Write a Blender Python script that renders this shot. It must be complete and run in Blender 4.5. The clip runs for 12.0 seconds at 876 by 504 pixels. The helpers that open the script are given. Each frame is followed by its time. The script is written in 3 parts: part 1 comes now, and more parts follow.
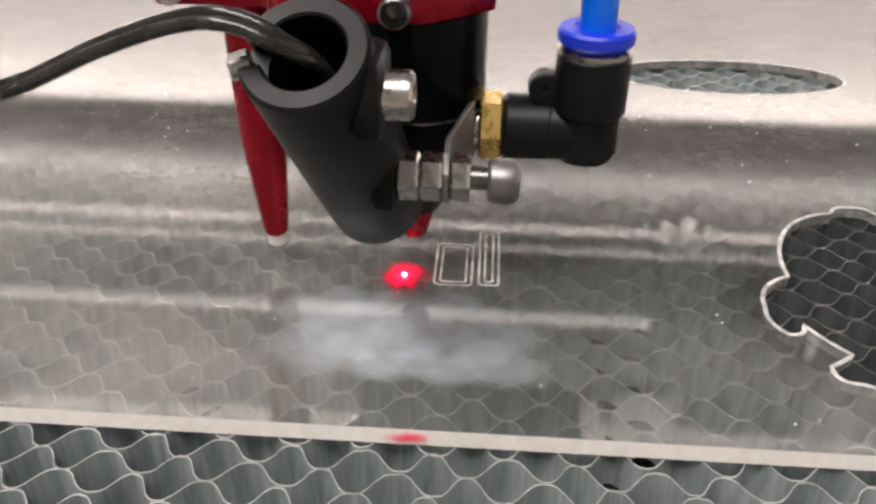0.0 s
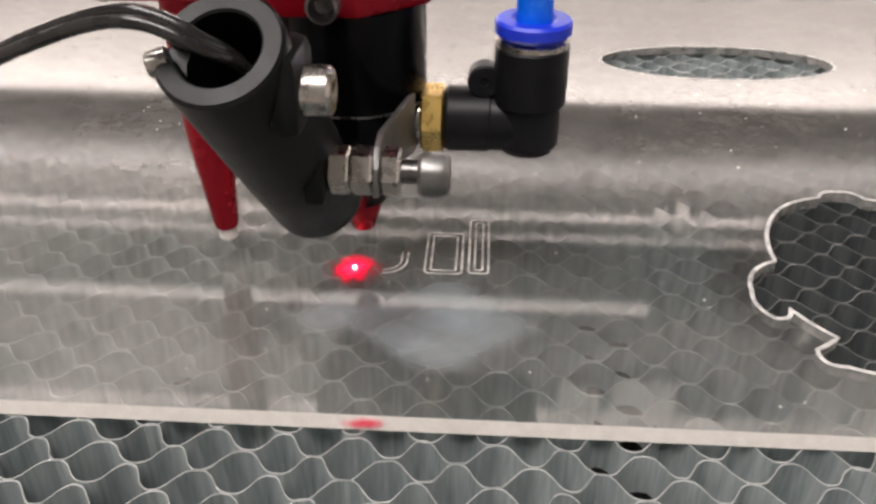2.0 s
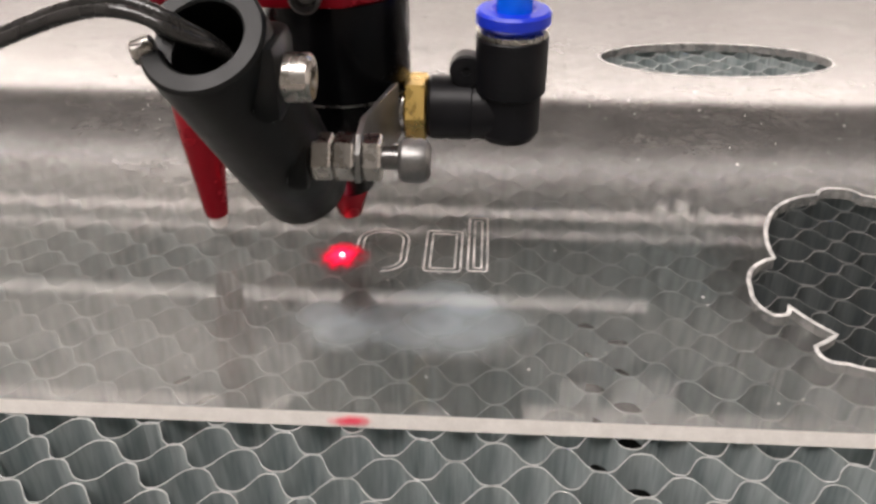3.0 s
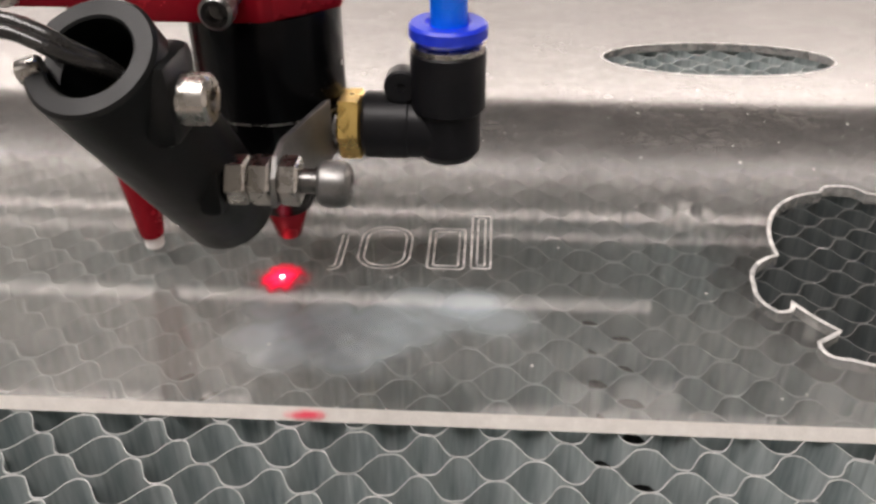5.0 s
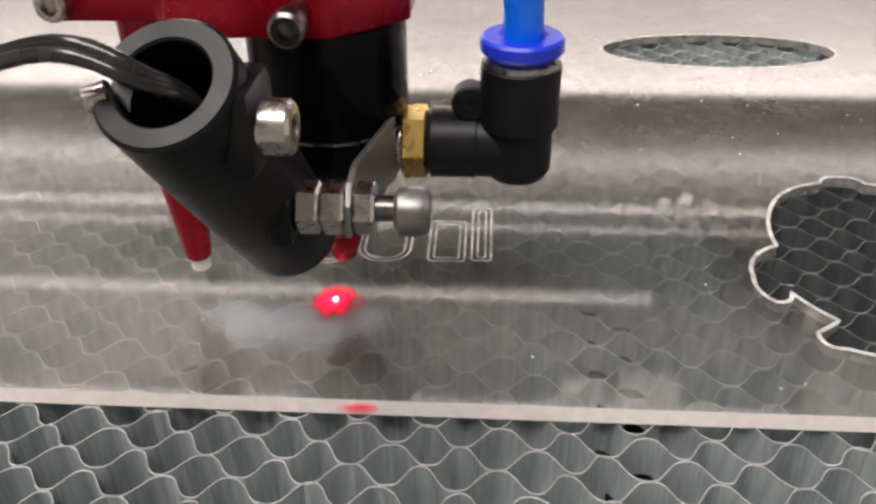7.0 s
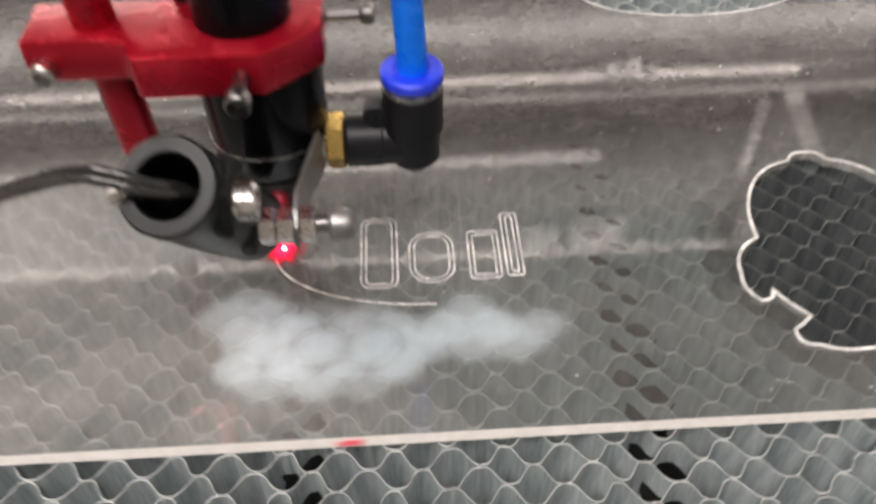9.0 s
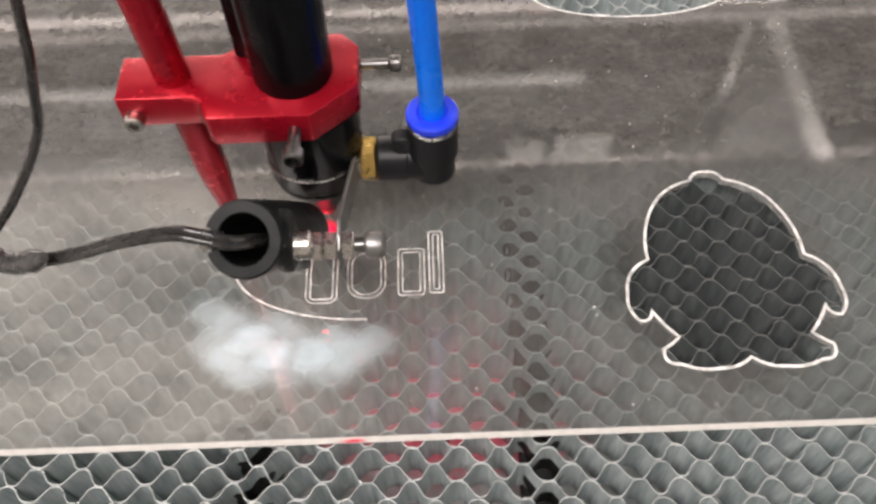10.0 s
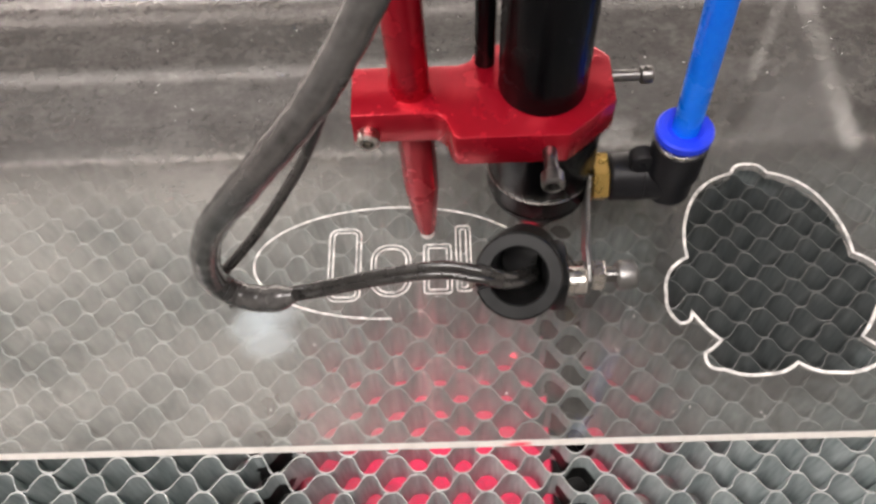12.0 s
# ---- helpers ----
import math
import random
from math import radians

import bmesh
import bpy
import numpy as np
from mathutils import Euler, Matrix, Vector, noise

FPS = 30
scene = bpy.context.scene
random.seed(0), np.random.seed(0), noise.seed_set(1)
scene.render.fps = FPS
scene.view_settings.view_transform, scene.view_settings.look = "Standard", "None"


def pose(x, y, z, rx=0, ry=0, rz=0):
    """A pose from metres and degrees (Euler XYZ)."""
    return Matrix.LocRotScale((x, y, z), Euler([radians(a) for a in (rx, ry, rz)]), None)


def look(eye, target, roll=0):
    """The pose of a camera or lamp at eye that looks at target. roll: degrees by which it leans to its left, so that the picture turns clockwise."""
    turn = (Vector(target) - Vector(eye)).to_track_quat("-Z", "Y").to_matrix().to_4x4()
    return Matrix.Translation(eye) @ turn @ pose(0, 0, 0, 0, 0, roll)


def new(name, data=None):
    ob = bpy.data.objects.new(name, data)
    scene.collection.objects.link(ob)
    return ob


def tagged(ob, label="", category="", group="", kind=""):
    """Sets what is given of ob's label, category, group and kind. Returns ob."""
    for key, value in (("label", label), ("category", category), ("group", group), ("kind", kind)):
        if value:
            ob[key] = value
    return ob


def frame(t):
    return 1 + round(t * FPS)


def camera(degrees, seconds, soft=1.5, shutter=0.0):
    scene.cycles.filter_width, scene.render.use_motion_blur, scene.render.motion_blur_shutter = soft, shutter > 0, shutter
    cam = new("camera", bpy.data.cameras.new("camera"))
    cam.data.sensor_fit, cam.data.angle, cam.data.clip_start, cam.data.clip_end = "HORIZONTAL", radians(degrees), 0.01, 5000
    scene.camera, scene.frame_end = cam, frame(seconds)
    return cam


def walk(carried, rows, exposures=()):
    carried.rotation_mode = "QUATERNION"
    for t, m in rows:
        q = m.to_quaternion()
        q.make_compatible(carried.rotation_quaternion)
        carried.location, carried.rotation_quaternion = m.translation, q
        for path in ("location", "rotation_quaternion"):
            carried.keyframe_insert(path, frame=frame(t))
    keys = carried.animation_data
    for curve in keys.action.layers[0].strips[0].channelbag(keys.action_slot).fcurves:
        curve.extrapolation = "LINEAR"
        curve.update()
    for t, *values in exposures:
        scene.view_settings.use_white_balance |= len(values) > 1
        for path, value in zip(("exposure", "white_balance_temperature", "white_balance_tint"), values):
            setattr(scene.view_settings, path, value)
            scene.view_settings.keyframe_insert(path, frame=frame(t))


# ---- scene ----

MM = 0.001

# ---- camera ----
cam = camera(54.2, 12.0, soft=2.7, shutter=0.25)


def cam_at(x, y, z, yaw, pitch, roll):
    """Pose from metres and degrees: yaw to the left of +y, pitch up, roll to the left."""
    a, b = radians(yaw), radians(pitch)
    ahead = Vector((-math.sin(a) * math.cos(b), math.cos(a) * math.cos(b), math.sin(b)))
    return look((x, y, z), Vector((x, y, z)) + ahead, roll)


CAMERA_ROWS = [
    (0, 0.0106, -0.1256, 0.1203, 3.42, -31.91, 0.81),
    (0.5, 0.0128, -0.1266, 0.1210, 3.57, -31.98, 0.22),
    (1, 0.0127, -0.1265, 0.1205, 3.30, -32.19, 0.24),
    (1.5, 0.0131, -0.1268, 0.1214, 3.41, -32.54, 0.04),
    (2, 0.0129, -0.1270, 0.1215, 3.32, -32.69, 0.15),
    (2.5, 0.0131, -0.1266, 0.1218, 3.33, -32.91, 0.10),
    (3, 0.0134, -0.1271, 0.1217, 3.39, -32.85, -0.06),
    (5, 0.0133, -0.1282, 0.1206, 3.60, -32.62, -0.27),
    (5.5, 0.0131, -0.1262, 0.1215, 3.48, -33.31, -0.17),
    (6, 0.0134, -0.1278, 0.1205, 3.64, -32.81, -0.25),
    (6.5, 0.0133, -0.1270, 0.1226, 3.69, -33.46, -0.46),
    (7, 0.0135, -0.1293, 0.1210, 3.71, -33.07, -0.59),
    (7.2, 0.0133, -0.1292, 0.1212, 3.65, -33.3, -0.62),
    (8.8, -0.0072, -0.1149, 0.1455, -1.02, -43.09, -1.69),
    (9, -0.0192, -0.1166, 0.1926, -2.80, -46.89, -0.67),
    (9.2, -0.0199, -0.1192, 0.2414, -2.39, -50.67, -1.00),
    (9.5, -0.0106, -0.1291, 0.2756, -1.00, -53.68, -2.40),
    (10, 0.0134, -0.1021, 0.2621, -0.06, -56.74, -2.04),
    (10.5, 0.0149, -0.0851, 0.2523, 2.76, -57.98, -3.90),
    (11, 0.0156, -0.0873, 0.2531, 3.28, -58.46, -4.33),
    (11.5, 0.0098, -0.0851, 0.2586, 2.85, -59.75, -4.20),
    (12, 0.0081, -0.0895, 0.2524, 1.54, -57.95, -3.04),
]
walk(cam, [(r[0], cam_at(*r[1:])) for r in CAMERA_ROWS], [(0, -0.26), (7.2, -0.26), (8.8, -0.1), (9.5, 0.12), (12, 0.18)])

# ---- light ----
world = bpy.data.worlds.new("world")
scene.world = world
world.use_nodes = True
world.node_tree.nodes["Background"].inputs["Color"].default_value = (0.9, 0.95, 1.0, 1)
world.node_tree.nodes["Background"].inputs["Strength"].default_value = 0.3


def ceiling_lamp(x, y, w, d, power):
    data = bpy.data.lights.new("ceiling_panel_light", "AREA")
    data.shape, data.size, data.size_y, data.energy = "RECTANGLE", w, d, power
    data.color = (1.0, 0.925, 0.9)
    ob = new("ceiling_panel_light", data)
    ob.matrix_basis = pose(x, y, 1.68)
    return ob


ceiling_lamp(-0.15, -0.75, 1.2, 0.6, 36)
ceiling_lamp(-0.95, -0.2, 0.6, 1.0, 31)
# added lamp, out of view: brightens the lower panel that the sheet mirrors
strip = bpy.data.lights.new("panel_fill_light", "AREA")
strip.shape, strip.size, strip.size_y, strip.energy, strip.color = "RECTANGLE", 1.1, 0.008, 11.0, (1.0, 0.91, 0.87)
new("panel_fill_light", strip).matrix_basis = pose(0, 0.405, 0.2, 54, 0, 0)
# added lamp, out of view: brightens the rail's face and bracket
rail_fill = bpy.data.lights.new("rail_fill_light", "AREA")
rail_fill.shape, rail_fill.size, rail_fill.size_y, rail_fill.energy, rail_fill.color = "RECTANGLE", 1.1, 0.02, 7.0, (1.0, 0.93, 0.88)
new("rail_fill_light", rail_fill).matrix_basis = pose(0, 0.34, 0.47, 62, 0, 0)


# ---- materials ----
def material(name):
    m = bpy.data.materials.new(name)
    m.use_nodes = True
    nt = m.node_tree
    return m, nt, nt.nodes["Principled BSDF"], nt.nodes["Material Output"]


def ramp(nt, value, stops):
    r = nt.nodes.new("ShaderNodeValToRGB")
    el = r.color_ramp.elements
    el[0].position, el[0].color = stops[0][0], (*stops[0][1], 1)
    el[1].position, el[1].color = stops[-1][0], (*stops[-1][1], 1)
    for p, c in stops[1:-1]:
        e = el.new(p)
        e.color = (*c, 1)
    nt.links.new(value, r.inputs["Fac"])
    return r.outputs["Color"]


def noise_tex(nt, scale, detail=4, rough=0.55, stretch=None):
    tc = nt.nodes.new("ShaderNodeTexCoord")
    n = nt.nodes.new("ShaderNodeTexNoise")
    n.inputs["Scale"].default_value = scale
    n.inputs["Detail"].default_value = detail
    n.inputs["Roughness"].default_value = rough
    src = tc.outputs["Object"]
    if stretch:
        mp = nt.nodes.new("ShaderNodeMapping")
        mp.inputs["Scale"].default_value = stretch
        nt.links.new(src, mp.inputs["Vector"])
        src = mp.outputs["Vector"]
    nt.links.new(src, n.inputs["Vector"])
    return n.outputs["Fac"]


def surface(name, dark, light, rough=(0.3, 0.5), metal=0.0, scale=200, bump=0.1, stretch=None, coat=0.0, spec=0.5):
    """A procedural surface: colour and roughness vary at two scales, with fine relief."""
    m, nt, b, out = material(name)
    n1 = noise_tex(nt, scale, stretch=stretch)
    n2 = noise_tex(nt, scale * 7, 2, stretch=stretch)
    mix = nt.nodes.new("ShaderNodeMath")
    mix.operation = "MULTIPLY_ADD"
    mix.inputs[1].default_value = 0.35
    nt.links.new(n2, mix.inputs[0])
    sc = nt.nodes.new("ShaderNodeMath")
    sc.operation = "MULTIPLY"
    sc.inputs[1].default_value = 0.65
    nt.links.new(n1, sc.inputs[0])
    nt.links.new(sc.outputs[0], mix.inputs[2])
    fac = mix.outputs[0]
    nt.links.new(ramp(nt, fac, [(0.3, dark), (0.7, light)]), b.inputs["Base Color"])
    rr = nt.nodes.new("ShaderNodeMapRange")
    rr.inputs["From Min"].default_value, rr.inputs["From Max"].default_value = 0.3, 0.7
    rr.inputs["To Min"].default_value, rr.inputs["To Max"].default_value = rough
    nt.links.new(n1, rr.inputs["Value"])
    nt.links.new(rr.outputs[0], b.inputs["Roughness"])
    b.inputs["Metallic"].default_value = metal
    b.inputs["Coat Weight"].default_value = coat
    b.inputs["Specular IOR Level"].default_value = spec
    if bump:
        bp = nt.nodes.new("ShaderNodeBump")
        bp.inputs["Strength"].default_value = bump
        bp.inputs["Distance"].default_value = 0.0002
        nt.links.new(n2, bp.inputs["Height"])
        nt.links.new(bp.outputs[0], b.inputs["Normal"])
    return m


BLACK = surface("black_anodised", (0.002, 0.002, 0.0025), (0.004, 0.004, 0.0045), (0.2, 0.28), 0.0, 150, 0.03, spec=0.16)
HOLDER = surface("black_holder", (0.0045, 0.005, 0.005), (0.01, 0.0105, 0.0105), (0.3, 0.42), 0.0, 180, 0.08, spec=0.25)
PLASTIC = surface("black_plastic", (0.004, 0.004, 0.005), (0.009, 0.009, 0.011), (0.35, 0.5), 0.0, 120, 0.08, spec=0.28)
RED = surface("red_anodised", (0.34, 0.004, 0.014), (0.41, 0.005, 0.02), (0.22, 0.3), 0.5, 90, 0.02)
STEEL = surface("steel", (0.46, 0.44, 0.41), (0.62, 0.59, 0.55), (0.22, 0.34), 1.0, 400, 0.06)
GREY_STEEL = surface("grey_steel", (0.2, 0.2, 0.195), (0.34, 0.33, 0.32), (0.35, 0.5), 0.9, 300, 0.1)
DARK_STEEL = surface("dark_steel", (0.12, 0.12, 0.12), (0.25, 0.24, 0.23), (0.25, 0.4), 1.0, 400, 0.1)
BRASS = surface("brass", (0.68, 0.46, 0.14), (0.78, 0.55, 0.19), (0.22, 0.36), 1.0, 300, 0.08)
BLUE = surface("blue_plastic", (0.01, 0.035, 0.66), (0.02, 0.06, 0.8), (0.3, 0.42), 0.0, 80, 0.04)
HOSE = surface("blue_hose", (0.0, 0.15, 0.9), (0.005, 0.22, 1.0), (0.22, 0.32), 0.0, 60, 0.03)
RUBBER = surface("black_cable", (0.012, 0.012, 0.012), (0.03, 0.028, 0.026), (0.2, 0.32), 0.0, 200, 0.1, coat=0.5)
SLEEVE = surface("grey_sleeve", (0.022, 0.021, 0.02), (0.075, 0.072, 0.07), (0.16, 0.3), 0.0, 55, 0.25, coat=0.6)
WHITE_TIP = surface("white_tip", (0.7, 0.68, 0.65), (0.85, 0.83, 0.8), (0.4, 0.5), 0.0, 200, 0.05)
COMB = surface("aluminium_foil", (0.2, 0.25, 0.255), (0.66, 0.71, 0.7), (0.32, 0.55), 0.3, 130, 0.2, stretch=(1, 1, 0.1))


def darkened(m):
    """Puts darkness into the colour: deep down along the two support bars, and shade in the figure hole."""
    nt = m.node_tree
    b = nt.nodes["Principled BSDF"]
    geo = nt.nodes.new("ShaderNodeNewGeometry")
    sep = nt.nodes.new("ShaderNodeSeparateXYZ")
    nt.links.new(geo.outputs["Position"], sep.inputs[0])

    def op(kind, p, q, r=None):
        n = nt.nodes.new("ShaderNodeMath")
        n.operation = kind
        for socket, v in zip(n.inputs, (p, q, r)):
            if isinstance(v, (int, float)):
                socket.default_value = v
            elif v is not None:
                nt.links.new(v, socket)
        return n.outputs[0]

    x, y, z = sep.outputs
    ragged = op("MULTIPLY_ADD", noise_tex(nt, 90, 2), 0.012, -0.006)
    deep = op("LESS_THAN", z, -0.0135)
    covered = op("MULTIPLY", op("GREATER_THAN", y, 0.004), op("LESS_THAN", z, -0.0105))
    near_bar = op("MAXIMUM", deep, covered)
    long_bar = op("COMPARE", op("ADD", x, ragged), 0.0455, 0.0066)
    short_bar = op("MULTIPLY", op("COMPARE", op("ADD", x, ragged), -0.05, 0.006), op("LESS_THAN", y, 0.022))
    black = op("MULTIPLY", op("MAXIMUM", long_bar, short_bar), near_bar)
    # shade in the figure hole, painted on the comb
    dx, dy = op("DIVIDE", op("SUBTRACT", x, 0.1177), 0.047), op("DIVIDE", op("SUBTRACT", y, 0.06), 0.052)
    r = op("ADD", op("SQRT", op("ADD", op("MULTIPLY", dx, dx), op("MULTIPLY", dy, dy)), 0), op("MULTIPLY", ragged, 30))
    hole_shade = op("MINIMUM", op("MAXIMUM", op("MULTIPLY", op("SUBTRACT", 1.0, r), 3.0), 0.0), 0.72)
    total = op("MAXIMUM", black, hole_shade)
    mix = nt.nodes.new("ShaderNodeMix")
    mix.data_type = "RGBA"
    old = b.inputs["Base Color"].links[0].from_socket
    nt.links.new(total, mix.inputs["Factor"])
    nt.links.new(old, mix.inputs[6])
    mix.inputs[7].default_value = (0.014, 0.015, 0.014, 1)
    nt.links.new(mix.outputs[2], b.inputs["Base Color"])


# strip tops: the light they catch is put into a paler colour
FOIL_EDGE = surface("foil_edge", (0.34, 0.35, 0.34), (0.64, 0.65, 0.63), (0.4, 0.55), 0.25, 90, 0.1)
darkened(COMB)
darkened(FOIL_EDGE)
PAN = surface("tray", (0.46, 0.47, 0.46), (0.62, 0.63, 0.62), (0.45, 0.65), 0.3, 25, 0.1)
BAR = surface("support_bar", (0.012, 0.012, 0.012), (0.03, 0.03, 0.03), (0.5, 0.7), 0.2, 60, 0.1)
PAINT = surface("white_paint", (0.7, 0.66, 0.63), (0.8, 0.76, 0.73), (0.4, 0.55), 0.0, 6, 0.03)
WALL = surface("room_wall", (0.5, 0.48, 0.44), (0.58, 0.56, 0.52), (0.7, 0.8), 0.0, 3, 0.05)
FLOOR = surface("room_floor", (0.2, 0.19, 0.18), (0.3, 0.29, 0.27), (0.4, 0.6), 0.0, 4, 0.05)
RAIL = surface("rail_grey", (0.022, 0.0215, 0.0205), (0.046, 0.044, 0.042), (0.35, 0.5), 0.4, 20, 0.05)
EDGE = surface("frosted_edge", (0.76, 0.72, 0.67), (0.92, 0.88, 0.83), (0.35, 0.55), 0.0, 300, 0.2)
EDGE.node_tree.nodes["Principled BSDF"].inputs["Transmission Weight"].default_value = 0.0


def acrylic(name, shine, dusty):
    """Clear sheet with a film of dust: see-through, a sharp Fresnel gloss, a patchy dull haze, and a dark mottled cover
    on its rear half.
    """
    m, nt, b, out = material(name)
    nt.nodes.remove(b)
    link = nt.links.new

    def math_node(op, x, y, clamp=False):
        n = nt.nodes.new("ShaderNodeMath")
        n.operation, n.use_clamp = op, clamp
        for socket, v in zip(n.inputs, (x, y)):
            if isinstance(v, (int, float)):
                socket.default_value = v
            else:
                link(v, socket)
        return n.outputs[0]

    def spanned(v, lo, hi, to_lo, to_hi):
        n = nt.nodes.new("ShaderNodeMapRange")
        n.interpolation_type = "SMOOTHSTEP"
        for key, val in (("From Min", lo), ("From Max", hi), ("To Min", to_lo), ("To Max", to_hi)):
            n.inputs[key].default_value = val
        link(v, n.inputs["Value"])
        return n.outputs[0]

    clear = nt.nodes.new("ShaderNodeBsdfTransparent")
    clear.inputs["Color"].default_value = (0.94, 0.955, 0.95, 1)
    tc = nt.nodes.new("ShaderNodeTexCoord")
    sep = nt.nodes.new("ShaderNodeSeparateXYZ")
    link(tc.outputs["Object"], sep.inputs[0])
    broad = noise_tex(nt, 11, 4, 0.6)
    mottle = noise_tex(nt, 55, 5, 0.7, (1, 1.5, 1))
    fine = noise_tex(nt, 300, 3, 0.65)
    # the film: thicker in patches, paler towards the left
    side = spanned(math_node("ADD", sep.outputs["X"], math_node("MULTIPLY", broad, 0.06)), -0.04, 0.08, 0, 1)
    patches = math_node("ADD", noise_tex(nt, 16, 5, 0.6, (1, 1.6, 1)), math_node("MULTIPLY", fine, 0.3))
    film = spanned(patches, 0.45, 0.85, *dusty)
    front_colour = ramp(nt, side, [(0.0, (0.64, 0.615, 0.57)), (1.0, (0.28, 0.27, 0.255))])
    # the rear cover: dark and mottled, hides the bed on the rear half
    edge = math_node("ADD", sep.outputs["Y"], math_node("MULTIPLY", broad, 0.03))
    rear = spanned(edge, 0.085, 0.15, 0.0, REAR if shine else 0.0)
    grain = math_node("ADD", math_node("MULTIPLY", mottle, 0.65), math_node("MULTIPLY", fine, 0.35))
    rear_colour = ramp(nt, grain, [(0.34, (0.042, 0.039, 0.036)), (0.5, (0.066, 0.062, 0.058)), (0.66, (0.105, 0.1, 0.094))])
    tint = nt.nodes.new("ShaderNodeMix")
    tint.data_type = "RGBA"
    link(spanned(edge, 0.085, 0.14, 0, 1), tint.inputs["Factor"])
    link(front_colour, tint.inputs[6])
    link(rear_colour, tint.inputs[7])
    dust = nt.nodes.new("ShaderNodeBsdfDiffuse")
    link(tint.outputs[2], dust.inputs["Color"])
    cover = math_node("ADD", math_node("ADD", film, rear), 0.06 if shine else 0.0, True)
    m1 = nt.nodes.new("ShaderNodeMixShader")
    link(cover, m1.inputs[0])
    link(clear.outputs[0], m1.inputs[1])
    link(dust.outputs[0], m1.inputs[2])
    gloss = nt.nodes.new("ShaderNodeBsdfGlossy")
    link(spanned(edge, 0.1, 0.18, 0.045, 0.065), gloss.inputs["Roughness"])
    m2 = nt.nodes.new("ShaderNodeMixShader")
    if shine:
        fr = nt.nodes.new("ShaderNodeFresnel")
        fr.inputs["IOR"].default_value = 1.64
        link(fr.outputs[0], m2.inputs[0])
    else:
        m2.inputs[0].default_value = 0.01
    link(m1.outputs[0], m2.inputs[1])
    link(gloss.outputs[0], m2.inputs[2])
    link(m2.outputs[0], out.inputs["Surface"])
    return m


REAR = 0.7
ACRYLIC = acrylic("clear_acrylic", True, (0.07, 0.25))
UNDERSIDE = acrylic("clear_acrylic_underside", False, (0.0, 0.03))


def veil(name, colour, cover):
    """Half-clear frosted acrylic, as a laser cut leaves it."""
    m, nt, b, out = material(name)
    b.inputs["Base Color"].default_value = (*colour, 1)
    b.inputs["Roughness"].default_value = 0.5
    tr = nt.nodes.new("ShaderNodeBsdfTransparent")
    mx = nt.nodes.new("ShaderNodeMixShader")
    mr = nt.nodes.new("ShaderNodeMapRange")
    mr.inputs["From Min"].default_value, mr.inputs["From Max"].default_value = 0.35, 0.65
    mr.inputs["To Min"].default_value, mr.inputs["To Max"].default_value = cover
    nt.links.new(noise_tex(nt, 240, 3), mr.inputs["Value"])
    nt.links.new(mr.outputs[0], mx.inputs[0])
    nt.links.new(tr.outputs[0], mx.inputs[1])
    nt.links.new(b.outputs[0], mx.inputs[2])
    nt.links.new(mx.outputs[0], out.inputs["Surface"])
    return m


CUT_WALL = veil("frosted_cut_wall", (0.85, 0.82, 0.78), (0.18, 0.45))
FROST = veil("frosted_cut", (0.86, 0.84, 0.81), (0.42, 0.95))


def glow(name, colour, strength):
    m, nt, b, out = material(name)
    b.inputs["Base Color"].default_value = (*colour, 1)
    b.inputs["Emission Color"].default_value = (*colour, 1)
    b.inputs["Emission Strength"].default_value = strength
    return m


LED = glow("led_strip", (1.0, 0.94, 0.9), 1.6)
EDGE_GLOW = glow("rail_edge_glow", (0.3, 0.28, 0.27), 1.1)
POINTER = glow("pointer_lens", (1.0, 0.01, 0.05), 22.0)
PALE = surface("pale_grey_paint", (0.72, 0.7, 0.67), (0.84, 0.82, 0.79), (0.4, 0.5), 0.0, 12, 0.04)
PAPER = surface("crumpled_label", (0.15, 0.145, 0.14), (0.5, 0.485, 0.47), (0.4, 0.5), 0.0, 45, 0.1)
RAIL_LIGHT = surface("rail_light_grey", (0.08, 0.077, 0.074), (0.13, 0.125, 0.12), (0.4, 0.5), 0.1, 12, 0.04)


# ---- mesh helpers ----
def finish(bm, sharp=32):
    bm.normal_update()
    for f in bm.faces:
        f.smooth = True
    for e in bm.edges:
        e.smooth = len(e.link_faces) == 2 and e.calc_face_angle(0) < radians(sharp)


def part(name, bm, mat, parent=None, label=""):
    """Links a bmesh as one mesh object, under a thing or part."""
    finish(bm)
    me = bpy.data.meshes.new(name)
    bm.to_mesh(me)
    bm.free()
    me.materials.append(mat)
    ob = new(name, me)
    if parent:
        ob.parent = parent
    if label:
        tagged(ob, label)
    return ob


def turn_to(a, b):
    """Matrix that takes the z axis to the line from a to b (mm), at a, in metres."""
    a, b = Vector(a) * MM, Vector(b) * MM
    q = Vector((0, 0, 1)).rotation_difference((b - a).normalized())
    return Matrix.Translation(a) @ q.to_matrix().to_4x4(), (b - a).length / MM


